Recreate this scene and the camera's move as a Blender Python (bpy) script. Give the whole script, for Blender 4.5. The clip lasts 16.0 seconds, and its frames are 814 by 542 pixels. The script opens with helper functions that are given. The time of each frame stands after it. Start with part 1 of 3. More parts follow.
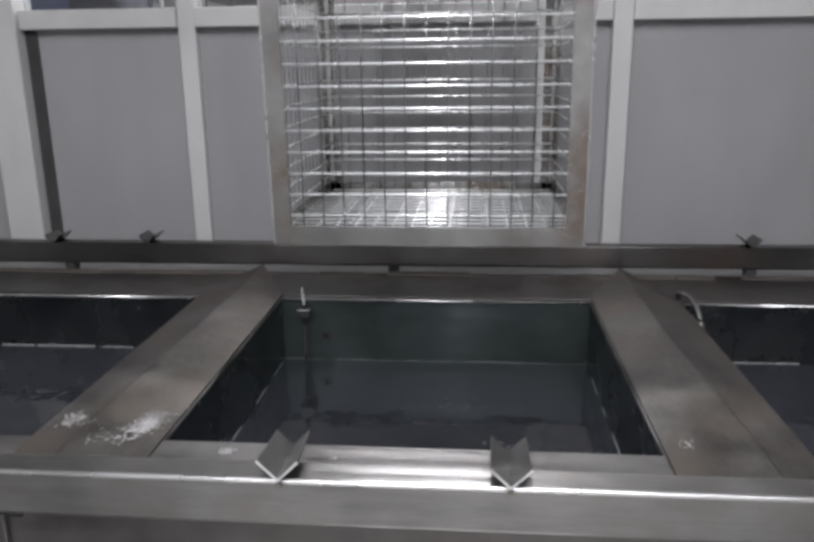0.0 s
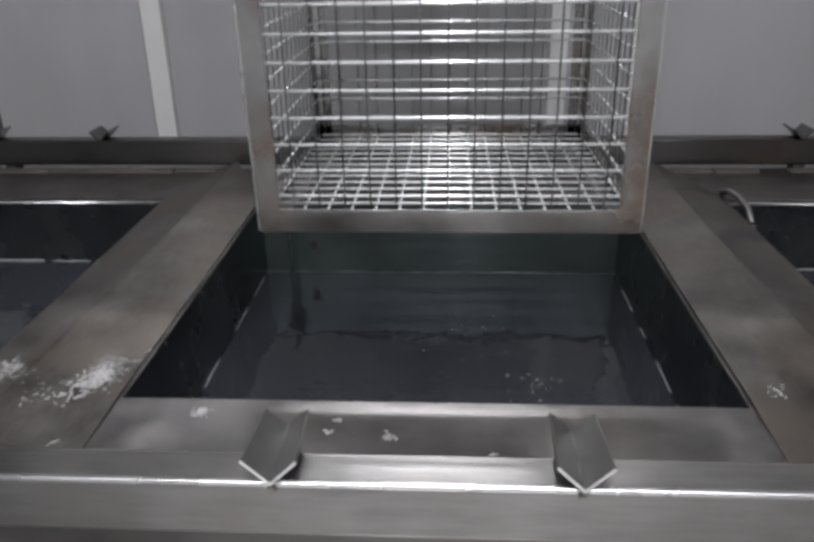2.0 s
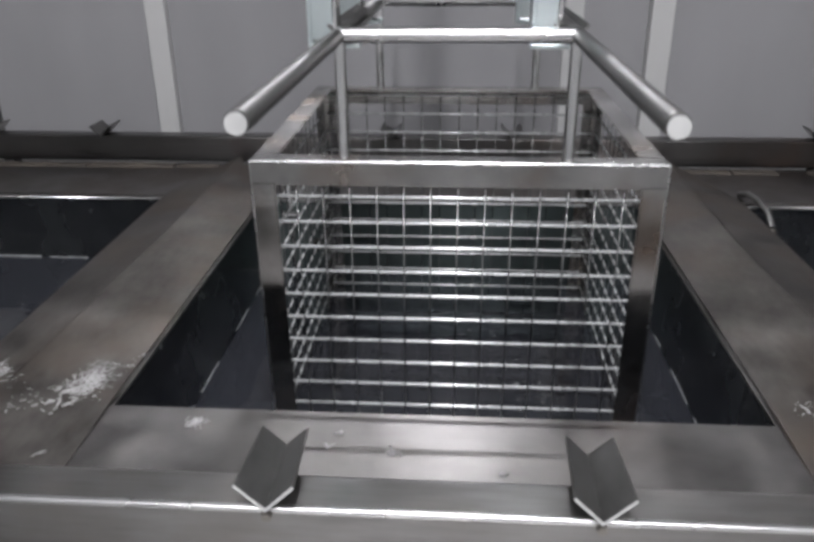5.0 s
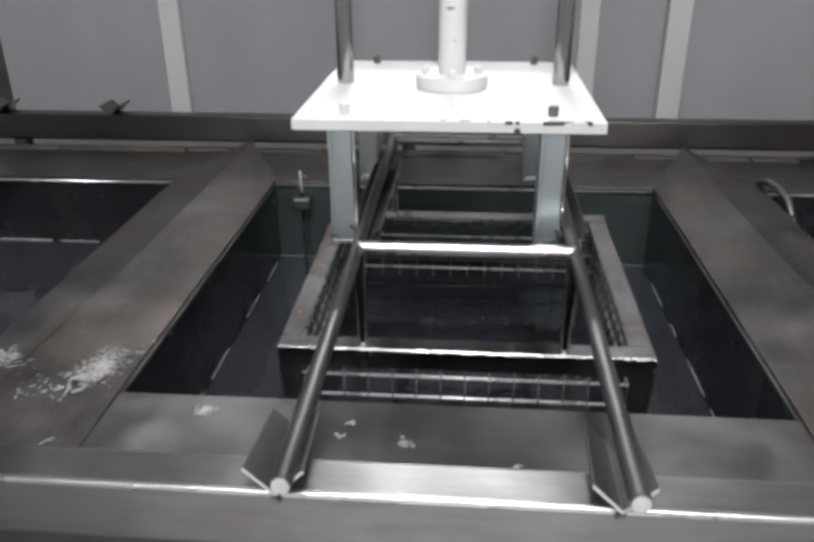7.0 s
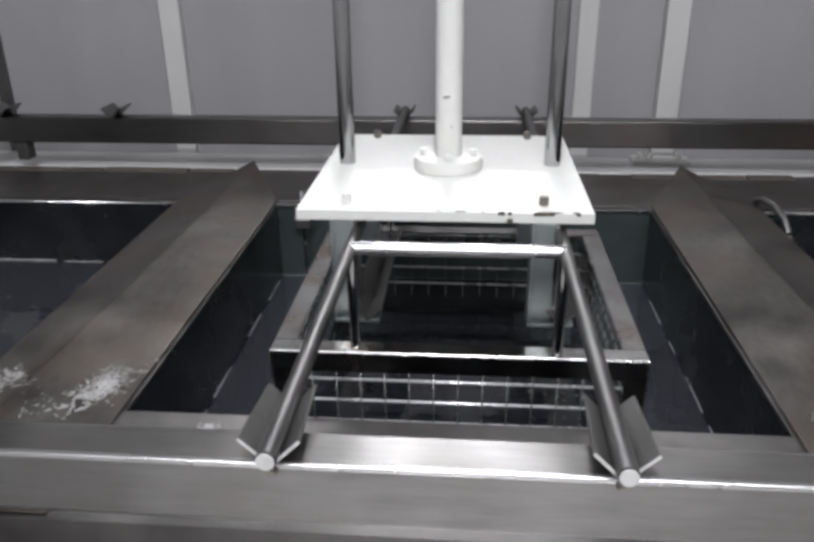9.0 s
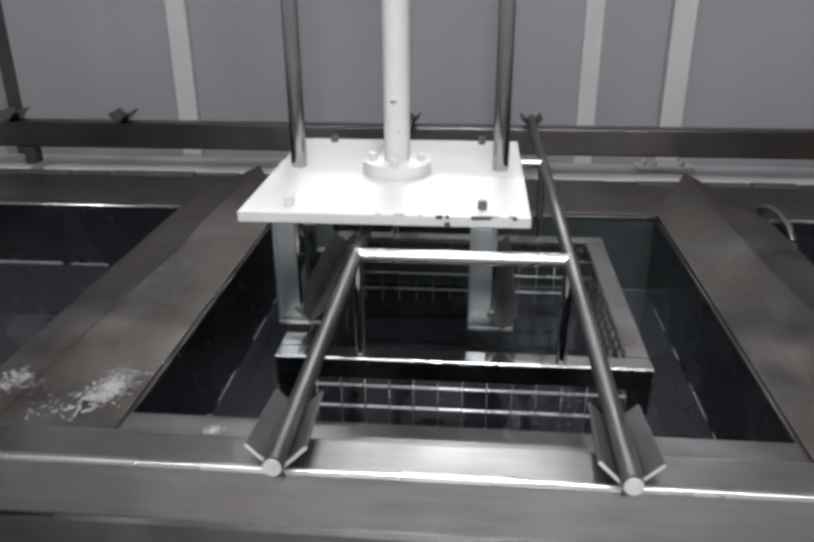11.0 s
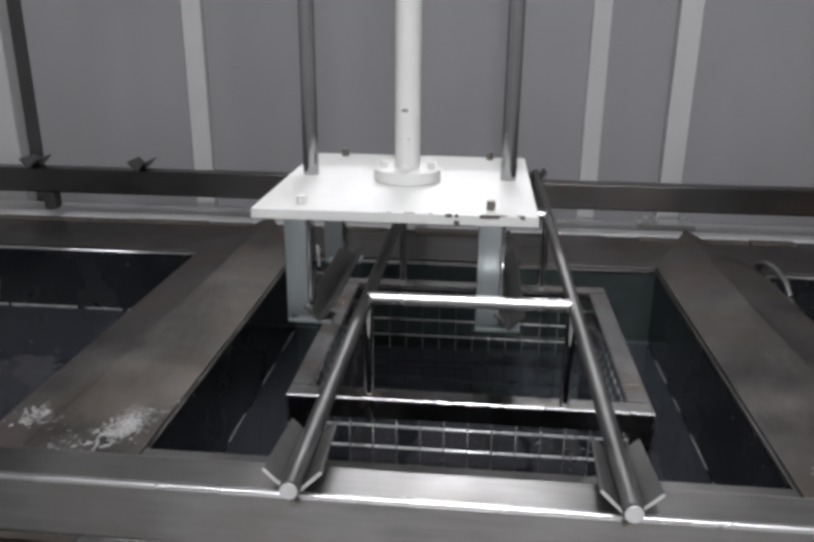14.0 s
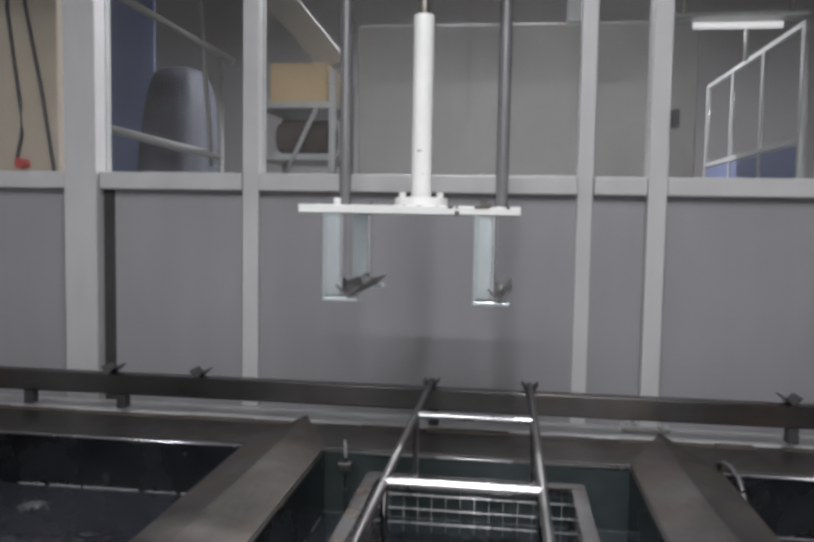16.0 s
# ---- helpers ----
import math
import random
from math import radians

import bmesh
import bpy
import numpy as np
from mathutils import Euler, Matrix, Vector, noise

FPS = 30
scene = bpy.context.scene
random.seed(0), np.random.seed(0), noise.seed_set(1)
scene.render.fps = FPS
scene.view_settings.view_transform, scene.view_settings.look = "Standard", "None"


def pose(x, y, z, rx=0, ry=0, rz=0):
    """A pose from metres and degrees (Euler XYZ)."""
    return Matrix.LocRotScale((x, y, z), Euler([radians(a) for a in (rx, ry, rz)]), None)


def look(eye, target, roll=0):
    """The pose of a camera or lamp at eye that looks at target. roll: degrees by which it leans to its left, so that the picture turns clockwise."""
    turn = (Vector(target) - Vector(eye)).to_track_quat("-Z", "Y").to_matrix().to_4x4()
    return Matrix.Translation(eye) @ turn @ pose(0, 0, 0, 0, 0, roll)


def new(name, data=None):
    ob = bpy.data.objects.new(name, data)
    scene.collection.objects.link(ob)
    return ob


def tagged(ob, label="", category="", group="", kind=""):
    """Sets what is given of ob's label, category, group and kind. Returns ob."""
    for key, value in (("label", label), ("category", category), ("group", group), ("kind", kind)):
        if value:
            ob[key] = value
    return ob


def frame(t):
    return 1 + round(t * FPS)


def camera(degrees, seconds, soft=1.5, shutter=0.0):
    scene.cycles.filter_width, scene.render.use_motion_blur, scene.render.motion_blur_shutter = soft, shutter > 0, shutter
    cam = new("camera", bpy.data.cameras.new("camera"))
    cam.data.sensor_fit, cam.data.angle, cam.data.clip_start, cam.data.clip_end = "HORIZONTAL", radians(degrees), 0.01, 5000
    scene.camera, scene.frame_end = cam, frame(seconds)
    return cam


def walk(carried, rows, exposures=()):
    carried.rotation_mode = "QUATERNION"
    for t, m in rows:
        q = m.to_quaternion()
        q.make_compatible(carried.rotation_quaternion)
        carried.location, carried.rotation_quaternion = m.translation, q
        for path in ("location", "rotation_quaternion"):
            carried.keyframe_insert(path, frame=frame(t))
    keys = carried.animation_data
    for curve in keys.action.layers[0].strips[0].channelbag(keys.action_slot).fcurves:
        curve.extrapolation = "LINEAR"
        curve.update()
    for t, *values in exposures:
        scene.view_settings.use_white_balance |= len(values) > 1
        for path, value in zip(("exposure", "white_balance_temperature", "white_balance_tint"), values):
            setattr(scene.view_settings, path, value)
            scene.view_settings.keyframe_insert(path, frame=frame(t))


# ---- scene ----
cam = camera(56.2, 16.0, soft=3.5, shutter=0.5)
PATH = [
    (0, (0.081, -0.881, 1.324), (-0.091, 1.042, 0.802), -0.7),
    (0.5, (0.072, -0.822, 1.3), (-0.124, 1.091, 0.75), 0.4),
    (1, (0.062, -0.777, 1.307), (-0.124, 1.066, 0.553), 1.7),
    (1.5, (0.072, -0.69, 1.295), (-0.264, 1.122, 0.518), 0.1),
    (2, (0.02, -0.658, 1.288), (-0.092, 1.168, 0.48), -1.0),
    (2.5, (0.0, -0.657, 1.276), (-0.095, 1.157, 0.439), 0.2),
    (3, (0.015, -0.651, 1.279), (-0.081, 1.18, 0.481), -0.1),
    (3.5, (0.02, -0.642, 1.282), (-0.115, 1.193, 0.499), -0.1),
    (4, (0.016, -0.633, 1.282), (-0.103, 1.197, 0.485), 0.4),
    (4.5, (0.016, -0.624, 1.281), (-0.099, 1.202, 0.474), -0.2),
    (7, (0.012, -0.603, 1.276), (-0.141, 1.2, 0.423), -0.4),
    (7.5, (0.012, -0.602, 1.276), (-0.14, 1.201, 0.424), -0.5),
    (8, (0.014, -0.604, 1.276), (-0.149, 1.204, 0.438), -0.7),
    (8.5, (0.014, -0.608, 1.279), (-0.142, 1.21, 0.461), -0.7),
    (9, (0.016, -0.613, 1.281), (-0.144, 1.209, 0.473), -0.7),
    (11.5, (0.011, -0.62, 1.282), (-0.156, 1.21, 0.494), -0.3),
    (12, (0.009, -0.626, 1.282), (-0.153, 1.207, 0.501), -0.1),
    (12.5, (0.009, -0.63, 1.281), (-0.163, 1.2, 0.493), -0.2),
    (13, (0.01, -0.631, 1.281), (-0.166, 1.2, 0.496), -0.2),
    (13.5, (0.013, -0.642, 1.284), (-0.173, 1.208, 0.546), -0.3),
    (14, (0.009, -0.654, 1.286), (-0.171, 1.225, 0.625), 0.5),
    (14.5, (0.006, -0.672, 1.289), (-0.154, 1.232, 0.697), 1.0),
    (15, (0.012, -0.723, 1.291), (-0.198, 1.226, 0.893), 0.6),
    (15.5, (0.045, -0.813, 1.326), (-0.228, 1.153, 1.076), 0.5),
    (16, (0.062, -0.946, 1.355), (-0.201, 1.032, 1.215), 1.0),
]
EXPOSURES = [(t, stops, 6500, 12.5) for t, stops in (
    (0.0, 0.42), (1.0, 0.55), (2.0, 0.40), (4.5, 0.40), (7.0, 0.40), (9.0, 0.41), (11.5, 0.17), (12.5, 0.04), (14.5, 0.04), (15.0, 0.02), (15.5, 0.04), (16.0, 0.16))]
walk(cam, [(t, look(eye, target, roll)) for t, eye, target, roll in PATH], EXPOSURES)

# ---------------------------------------------------------------- light
world = bpy.data.worlds.new("world")
scene.world = world
world.use_nodes = True
world.node_tree.nodes["Background"].inputs[0].default_value = (0.75, 0.82, 0.9, 1)
world.node_tree.nodes["Background"].inputs[1].default_value = 0.02
# ceiling fixtures: place, turn about z, watts
FIXTURES = [(0.03, -0.70, 2.76, 90, 26.0), (0.72, -2.2, 3.30, 0, 36.0), (-0.62, -2.2, 3.30, 0, 34.0),
            (-0.05, 3.4, 3.2, 0, 76.0)]


def tube_light(x, y, z, turn, watts, length=1.2):
    data = bpy.data.lights.new("tube_light", "AREA")
    data.shape, data.size, data.size_y, data.energy = "RECTANGLE", length, 0.09, watts
    data.color = (0.97, 0.985, 1.02)
    lamp = new("tube_light", data)
    lamp.matrix_world = pose(x, y, z, 0, 0, turn)
    return lamp


for fx, fy, fz, turn, watts in FIXTURES:
    tube_light(fx, fy, fz - 0.075, turn, watts)

# ---------------------------------------------------------------- materials


def material(name, low, high, rough=(0.4, 0.5), metal=0.0, grain=60.0, stretch=(1, 1, 1), patch=4.0,
             bump=0.05, spots=None, coat=0.0, brushed=0.0):
    """Two colours mixed by a fine grain and by large patches; spots: (colour, scale, threshold, roughness)."""
    m = bpy.data.materials.new(name)
    m.use_nodes = True
    nt = m.node_tree
    n, l = nt.nodes, nt.links
    bsdf = n["Principled BSDF"]
    coord = n.new("ShaderNodeTexCoord")
    mapping = n.new("ShaderNodeMapping")
    mapping.inputs["Scale"].default_value = stretch
    l.new(coord.outputs["Object"], mapping.inputs[0])
    fine = n.new("ShaderNodeTexNoise")
    fine.inputs["Scale"].default_value, fine.inputs["Detail"].default_value = grain, 6
    l.new(mapping.outputs[0], fine.inputs["Vector"])
    wide = n.new("ShaderNodeTexNoise")
    wide.inputs["Scale"].default_value, wide.inputs["Detail"].default_value = patch, 4
    l.new(coord.outputs["Object"], wide.inputs["Vector"])
    add = n.new("ShaderNodeMath")
    add.operation = "MULTIPLY_ADD"
    l.new(fine.outputs[0], add.inputs[0])
    add.inputs[1].default_value = 0.45
    l.new(wide.outputs[0], add.inputs[2])
    span = n.new("ShaderNodeMapRange")
    span.inputs[1].default_value, span.inputs[2].default_value = 0.45, 1.0
    l.new(add.outputs[0], span.inputs[0])
    mix = n.new("ShaderNodeMix")
    mix.data_type = "RGBA"
    mix.inputs[6].default_value, mix.inputs[7].default_value = (*low, 1), (*high, 1)
    l.new(span.outputs[0], mix.inputs[0])
    colour = mix.outputs[2]
    rmap = n.new("ShaderNodeMapRange")
    rmap.inputs[3].default_value, rmap.inputs[4].default_value = rough
    l.new(span.outputs[0], rmap.inputs[0])
    gloss = rmap.outputs[0]
    if spots:
        tint, scale, edge, srough = spots
        sp = n.new("ShaderNodeTexNoise")
        sp.inputs["Scale"].default_value, sp.inputs["Detail"].default_value = scale, 7
        l.new(coord.outputs["Object"], sp.inputs["Vector"])
        cut = n.new("ShaderNodeMapRange")
        cut.inputs[1].default_value, cut.inputs[2].default_value = edge - 0.10, edge + 0.16
        l.new(sp.outputs[0], cut.inputs[0])
        mix2 = n.new("ShaderNodeMix")
        mix2.data_type = "RGBA"
        l.new(cut.outputs[0], mix2.inputs[0])
        l.new(colour, mix2.inputs[6])
        mix2.inputs[7].default_value = (*tint, 1)
        colour = mix2.outputs[2]
        mix3 = n.new("ShaderNodeMix")
        l.new(cut.outputs[0], mix3.inputs[0])
        l.new(gloss, mix3.inputs[2])
        mix3.inputs[3].default_value = srough
        gloss = mix3.outputs[0]
    l.new(colour, bsdf.inputs["Base Color"])
    l.new(gloss, bsdf.inputs["Roughness"])
    bsdf.inputs["Metallic"].default_value = metal
    bsdf.inputs["Coat Weight"].default_value = coat
    if brushed:
        way = n.new("ShaderNodeCombineXYZ")
        way.inputs[1].default_value, way.inputs[2].default_value = 0.7, 0.7
        l.new(way.outputs[0], bsdf.inputs["Tangent"])
        bsdf.inputs["Anisotropic"].default_value = brushed
    if bump:
        b = n.new("ShaderNodeBump")
        b.inputs["Strength"].default_value, b.inputs["Distance"].default_value = bump, 0.002
        l.new(add.outputs[0], b.inputs["Height"])
        l.new(b.outputs[0], bsdf.inputs["Normal"])
    return m


def glow(name, colour, strength):
    m = bpy.data.materials.new(name)
    m.use_nodes = True
    bsdf = m.node_tree.nodes["Principled BSDF"]
    bsdf.inputs["Base Color"].default_value = (0.9, 0.9, 0.9, 1)
    bsdf.inputs["Emission Color"].default_value = (*colour, 1)
    bsdf.inputs["Emission Strength"].default_value = strength
    return m


def glassy(name, colour, ior, rough, bump=0.0, scale=6.0):
    m = bpy.data.materials.new(name)
    m.use_nodes = True
    nt = m.node_tree
    bsdf = nt.nodes["Principled BSDF"]
    bsdf.inputs["Base Color"].default_value = (*colour, 1)
    bsdf.inputs["Transmission Weight"].default_value = 1.0
    bsdf.inputs["IOR"].default_value = ior
    bsdf.inputs["Roughness"].default_value = rough
    if bump:
        coord = nt.nodes.new("ShaderNodeTexCoord")
        noise_a = nt.nodes.new("ShaderNodeTexNoise")
        noise_a.inputs["Scale"].default_value, noise_a.inputs["Detail"].default_value = scale, 3
        nt.links.new(coord.outputs["Object"], noise_a.inputs["Vector"])
        b = nt.nodes.new("ShaderNodeBump")
        b.inputs["Strength"].default_value, b.inputs["Distance"].default_value = bump, 0.01
        nt.links.new(noise_a.outputs[0], b.inputs["Height"])
        nt.links.new(b.outputs[0], bsdf.inputs["Normal"])
    return m


DECK = material("deck_steel", (0.125, 0.119, 0.116), (0.25, 0.241, 0.236), (0.34, 0.50), 1.0, 22, (1, 1.5, 1), 11, 0.06,
                ((0.25, 0.238, 0.228), 13.0, 0.60, 0.60))
SLAB = material("worn_steel", (0.058, 0.053, 0.049), (0.175, 0.162, 0.152), (0.36, 0.54), 0.95, 22, (5, 2, 5), 14, 0.12,
                ((0.135, 0.113, 0.096), 9.0, 0.55, 0.56))
BEAM = material("brushed_steel", (0.20, 0.194, 0.190), (0.36, 0.352, 0.346), (0.30, 0.44), 1.0, 30, (0.6, 5, 5), 7, 0.03,
                ((0.25, 0.232, 0.218), 9.0, 0.56, 0.50), brushed=0.6)
TANK = material("tank_steel", (0.12, 0.128, 0.136), (0.22, 0.232, 0.242), (0.20, 0.32), 1.0, 14, (1.5, 1.5, 1), 6, 0.04)
# lighter, teal copy of TANK: the light on this wall lies in the colour
LITWALL = material("lit_tank_steel", (0.12, 0.152, 0.152), (0.28, 0.332, 0.33), (0.36, 0.54), 1.0, 9, (1, 1, 2.5), 5, 0.06,
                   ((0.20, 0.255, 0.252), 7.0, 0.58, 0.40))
BASKET = material("basket_steel", (0.34, 0.333, 0.325), (0.56, 0.552, 0.543), (0.12, 0.26), 1.0, 60, (1, 1, 1), 12, 0.04,
                  ((0.27, 0.205, 0.16), 10.0, 0.58, 0.32))
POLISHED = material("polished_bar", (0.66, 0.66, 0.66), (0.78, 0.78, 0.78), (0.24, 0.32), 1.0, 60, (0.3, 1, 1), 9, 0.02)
RODEND = material("sawn_rod_end", (0.55, 0.55, 0.54), (0.72, 0.72, 0.71), (0.50, 0.60), 0.6, 90, (1, 1, 1), 30, 0.05)
RODSTEEL = material("dull_rod_steel", (0.11, 0.108, 0.106), (0.19, 0.187, 0.184), (0.38, 0.52), 1.0, 70, (1, 0.3, 1), 12, 0.06)
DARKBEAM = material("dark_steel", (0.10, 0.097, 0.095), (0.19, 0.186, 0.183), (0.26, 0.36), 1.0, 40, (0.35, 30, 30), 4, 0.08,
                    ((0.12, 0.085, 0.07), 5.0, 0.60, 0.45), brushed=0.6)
# darker than the deck sheet, with brown spots
STRIPSTEEL = material("strip_steel", (0.12, 0.112, 0.108), (0.21, 0.200, 0.195), (0.30, 0.44), 1.0, 30, (1, 6, 6), 5, 0.08,
                 ((0.10, 0.078, 0.065), 5.0, 0.58, 0.55))
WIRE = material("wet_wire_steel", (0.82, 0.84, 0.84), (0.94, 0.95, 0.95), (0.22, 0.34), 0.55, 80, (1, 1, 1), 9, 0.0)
CHROME = material("chrome_steel", (0.74, 0.74, 0.74), (0.86, 0.86, 0.86), (0.06, 0.13), 1.0, 90, (1, 1, 0.2), 9, 0.0)
# CHROME darkened: the dim room the rods would mirror lies in the colour
GUIDE = material("darkened_guide_chrome", (0.36, 0.36, 0.365), (0.46, 0.46, 0.465), (0.10, 0.17), 1.0, 90, (1, 1, 0.2), 9, 0.0)
CRADLE = material("cradle_steel", (0.19, 0.187, 0.184), (0.30, 0.296, 0.292), (0.40, 0.52), 1.0, 40, (2, 1, 2), 14, 0.06)
ZINC = material("zinc_plate", (0.70, 0.79, 0.80), (0.84, 0.90, 0.91), (0.28, 0.40), 1.0, 30, (3, 3, 1), 10, 0.05)
PAINT = material("white_paint", (0.56, 0.565, 0.54), (0.66, 0.665, 0.64), (0.35, 0.5), 0.0, 50, (1, 1, 1), 5, 0.05)
CHIP = material("dark_chip", (0.05, 0.045, 0.04), (0.13, 0.11, 0.09), (0.5, 0.7), 0.3, 90, (1, 1, 1), 20, 0.05)
BOLT = material("bolt_steel", (0.18, 0.17, 0.15), (0.34, 0.32, 0.30), (0.3, 0.5), 1.0, 90, (1, 1, 1), 20, 0.05)
PANEL = material("grey_panel", (0.245, 0.243, 0.25), (0.295, 0.293, 0.30), (0.30, 0.42), 0.0, 12, (1, 1, 0.2), 1.5, 0.02)
# same wire as WIRE, darkened: the shade of uprights lies in the colour
SHADEWIRE = material("shaded_wire_steel", (0.16, 0.163, 0.163), (0.28, 0.284, 0.284), (0.22, 0.34), 1.0, 80, (1, 1, 1), 9, 0.0)
PROFILE = material("grey_profile", (0.40, 0.40, 0.395), (0.50, 0.50, 0.495), (0.35, 0.5), 0.0, 20, (1, 1, 0.3), 2, 0.02)
LEDGE = material("ledge_paint", (0.46, 0.46, 0.46), (0.66, 0.66, 0.65), (0.35, 0.55), 0.0, 18, (0.4, 1, 1), 3, 0.05)
STEP = material("wet_step_steel", (0.60, 0.595, 0.59), (0.78, 0.775, 0.77), (0.22, 0.50), 0.85, 9, (1, 2, 1), 7, 0.3)
DARK = material("dark_rubber", (0.02, 0.02, 0.02), (0.05, 0.05, 0.05), (0.5, 0.7), 0.0, 40, (1, 1, 1), 8, 0.05)
DEPOSIT = material("pale_deposit", (0.16, 0.165, 0.165), (0.42, 0.43, 0.43), (0.3, 0.5), 0.0, 90, (1, 1, 1), 30, 0.1)
SCALE = material("white_scale", (0.17, 0.167, 0.163), (0.40, 0.395, 0.39), (0.35, 0.6), 0.0, 120, (1, 1, 1), 30, 0.2)
FLOOR = material("floor_paint", (0.12, 0.125, 0.12), (0.18, 0.185, 0.18), (0.3, 0.5), 0.0, 10, (1, 1, 1), 1.2, 0.05)
# for unseen room surfaces, kept pale to add fill light
ROOM = material("room_fill_paint", (0.42, 0.42, 0.42), (0.50, 0.50, 0.495), (0.5, 0.6), 0.0, 12, (1, 1, 1), 1.0, 0.02)
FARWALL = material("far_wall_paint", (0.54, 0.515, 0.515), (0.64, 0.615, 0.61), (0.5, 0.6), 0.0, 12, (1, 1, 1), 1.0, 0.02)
COVER = material("grey_dust_cover", (0.06, 0.062, 0.082), (0.14, 0.143, 0.172), (0.6, 0.8), 0.0, 9, (1, 1, 1), 4, 0.12)
CARTON = material("carton", (0.55, 0.40, 0.22), (0.66, 0.50, 0.30), (0.6, 0.7), 0.0, 20, (1, 1, 1), 3, 0.03)
CREAM = material("cream_paint", (0.43, 0.36, 0.275), (0.52, 0.445, 0.35), (0.5, 0.6), 0.0, 12, (1, 1, 1), 2, 0.03)
BLUE = material("blue_sheet", (0.13, 0.155, 0.27), (0.20, 0.23, 0.37), (0.4, 0.6), 0.0, 6, (1, 1, 1), 2, 0.05)
CABINET = material("cabinet_paint", (0.33, 0.318, 0.30), (0.40, 0.386, 0.366), (0.4, 0.5), 0.0, 12, (1, 1, 0.3), 1.5, 0.02)
RED = material("red_plastic", (0.45, 0.04, 0.03), (0.55, 0.06, 0.05), (0.3, 0.4), 0.0, 20, (1, 1, 1), 3, 0.02)
BROWN = material("brown_goods", (0.06, 0.045, 0.04), (0.12, 0.09, 0.08), (0.5, 0.7), 0.0, 20, (1, 1, 1), 6, 0.1)
WATER = glassy("tank_water", (0.022, 0.0235, 0.029), 1.33, 0.04, 0.22, 11.0)
WATER.node_tree.nodes["Principled BSDF"].inputs["Transmission Weight"].default_value = 0.10
BUBBLE = glassy("bubble", (0.9, 0.92, 0.92), 1.33, 0.02)
BUBBLE.node_tree.nodes["Principled BSDF"].inputs["Transmission Weight"].default_value = 0.88
GLASS = glassy("window_glass", (0.93, 0.95, 0.95), 1.45, 0.0)
DIMTUBE = glow("dim_tube_glow", (1.0, 0.99, 0.98), 0.5)
TUBE = glow("tube_glow", (1.0, 0.985, 0.975), 6.0)

# ---------------------------------------------------------------- mesh helpers


def link(name, bm, mat, parent=None, label="", at=None):
    data = bpy.data.meshes.new(name)
    bm.to_mesh(data)
    bm.free()
    data.materials.append(mat)
    ob = new(name, data)
    if parent is not None:
        ob.parent = parent
    if at is not None:
        ob.matrix_basis = at
    if label:
        ob["label"] = label
    return ob


def part(name, bm, mat, parent, label="", at=None):
    return link(name, bm, mat, parent, label, at)


def thing(name, label, category, at=None, group="", kind=""):
    ob = new(name)
    if at is not None:
        ob.matrix_basis = at
    return tagged(ob, label, category, group, kind)


def add_box(bm, lo, hi, bevel=0.0):
    made = bmesh.ops.create_cube(bm, size=1.0)
    c = [(a + b) / 2 for a, b in zip(lo, hi)]
    s = [b - a for a, b in zip(lo, hi)]
    for v in made["verts"]:
        v.co = Vector((v.co.x * s[0] + c[0], v.co.y * s[1] + c[1], v.co.z * s[2] + c[2]))
    if bevel:
        edges = list({e for v in made["verts"] for e in v.link_edges})
        bmesh.ops.bevel(bm, geom=edges, offset=bevel, segments=2, affect="EDGES", profile=0.5)
    return bm


def box(lo, hi, bevel=0.0):
    return add_box(bmesh.new(), lo, hi, bevel)


def sharpen(bm, degrees=40):
    """Marks the edges that turn by more than that, so that round sides stay straight up to their ends."""
    bm.normal_update()
    for e in bm.edges:
        e.smooth = len(e.link_faces) == 2 and e.calc_face_angle(0.0) < radians(degrees)


def add_rod(bm, a, b, r, sides=20, bevel=0.0, r2=None):
    a, b = Vector(a), Vector(b)
    turn = (b - a).to_track_quat("Z", "Y").to_matrix().to_4x4()
    m = Matrix.Translation((a + b) / 2) @ turn
    made = bmesh.ops.create_cone(bm, cap_ends=True, segments=sides, radius1=r, radius2=r if r2 is None else r2,
                                 depth=(b - a).length, matrix=m)
    if bevel:
        edges = [e for v in made["verts"] for e in v.link_edges if len(e.link_faces) == 2
                 and any(len(f.verts) > 4 for f in e.link_faces)]
        bmesh.ops.bevel(bm, geom=list(set(edges)), offset=bevel, segments=2, affect="EDGES")
    for f in bm.faces:
        f.smooth = len(f.verts) == 4
    sharpen(bm)
    return bm


def rod(a, b, r, sides=20, bevel=0.0, r2=None):
    return add_rod(bmesh.new(), a, b, r, sides, bevel, r2)


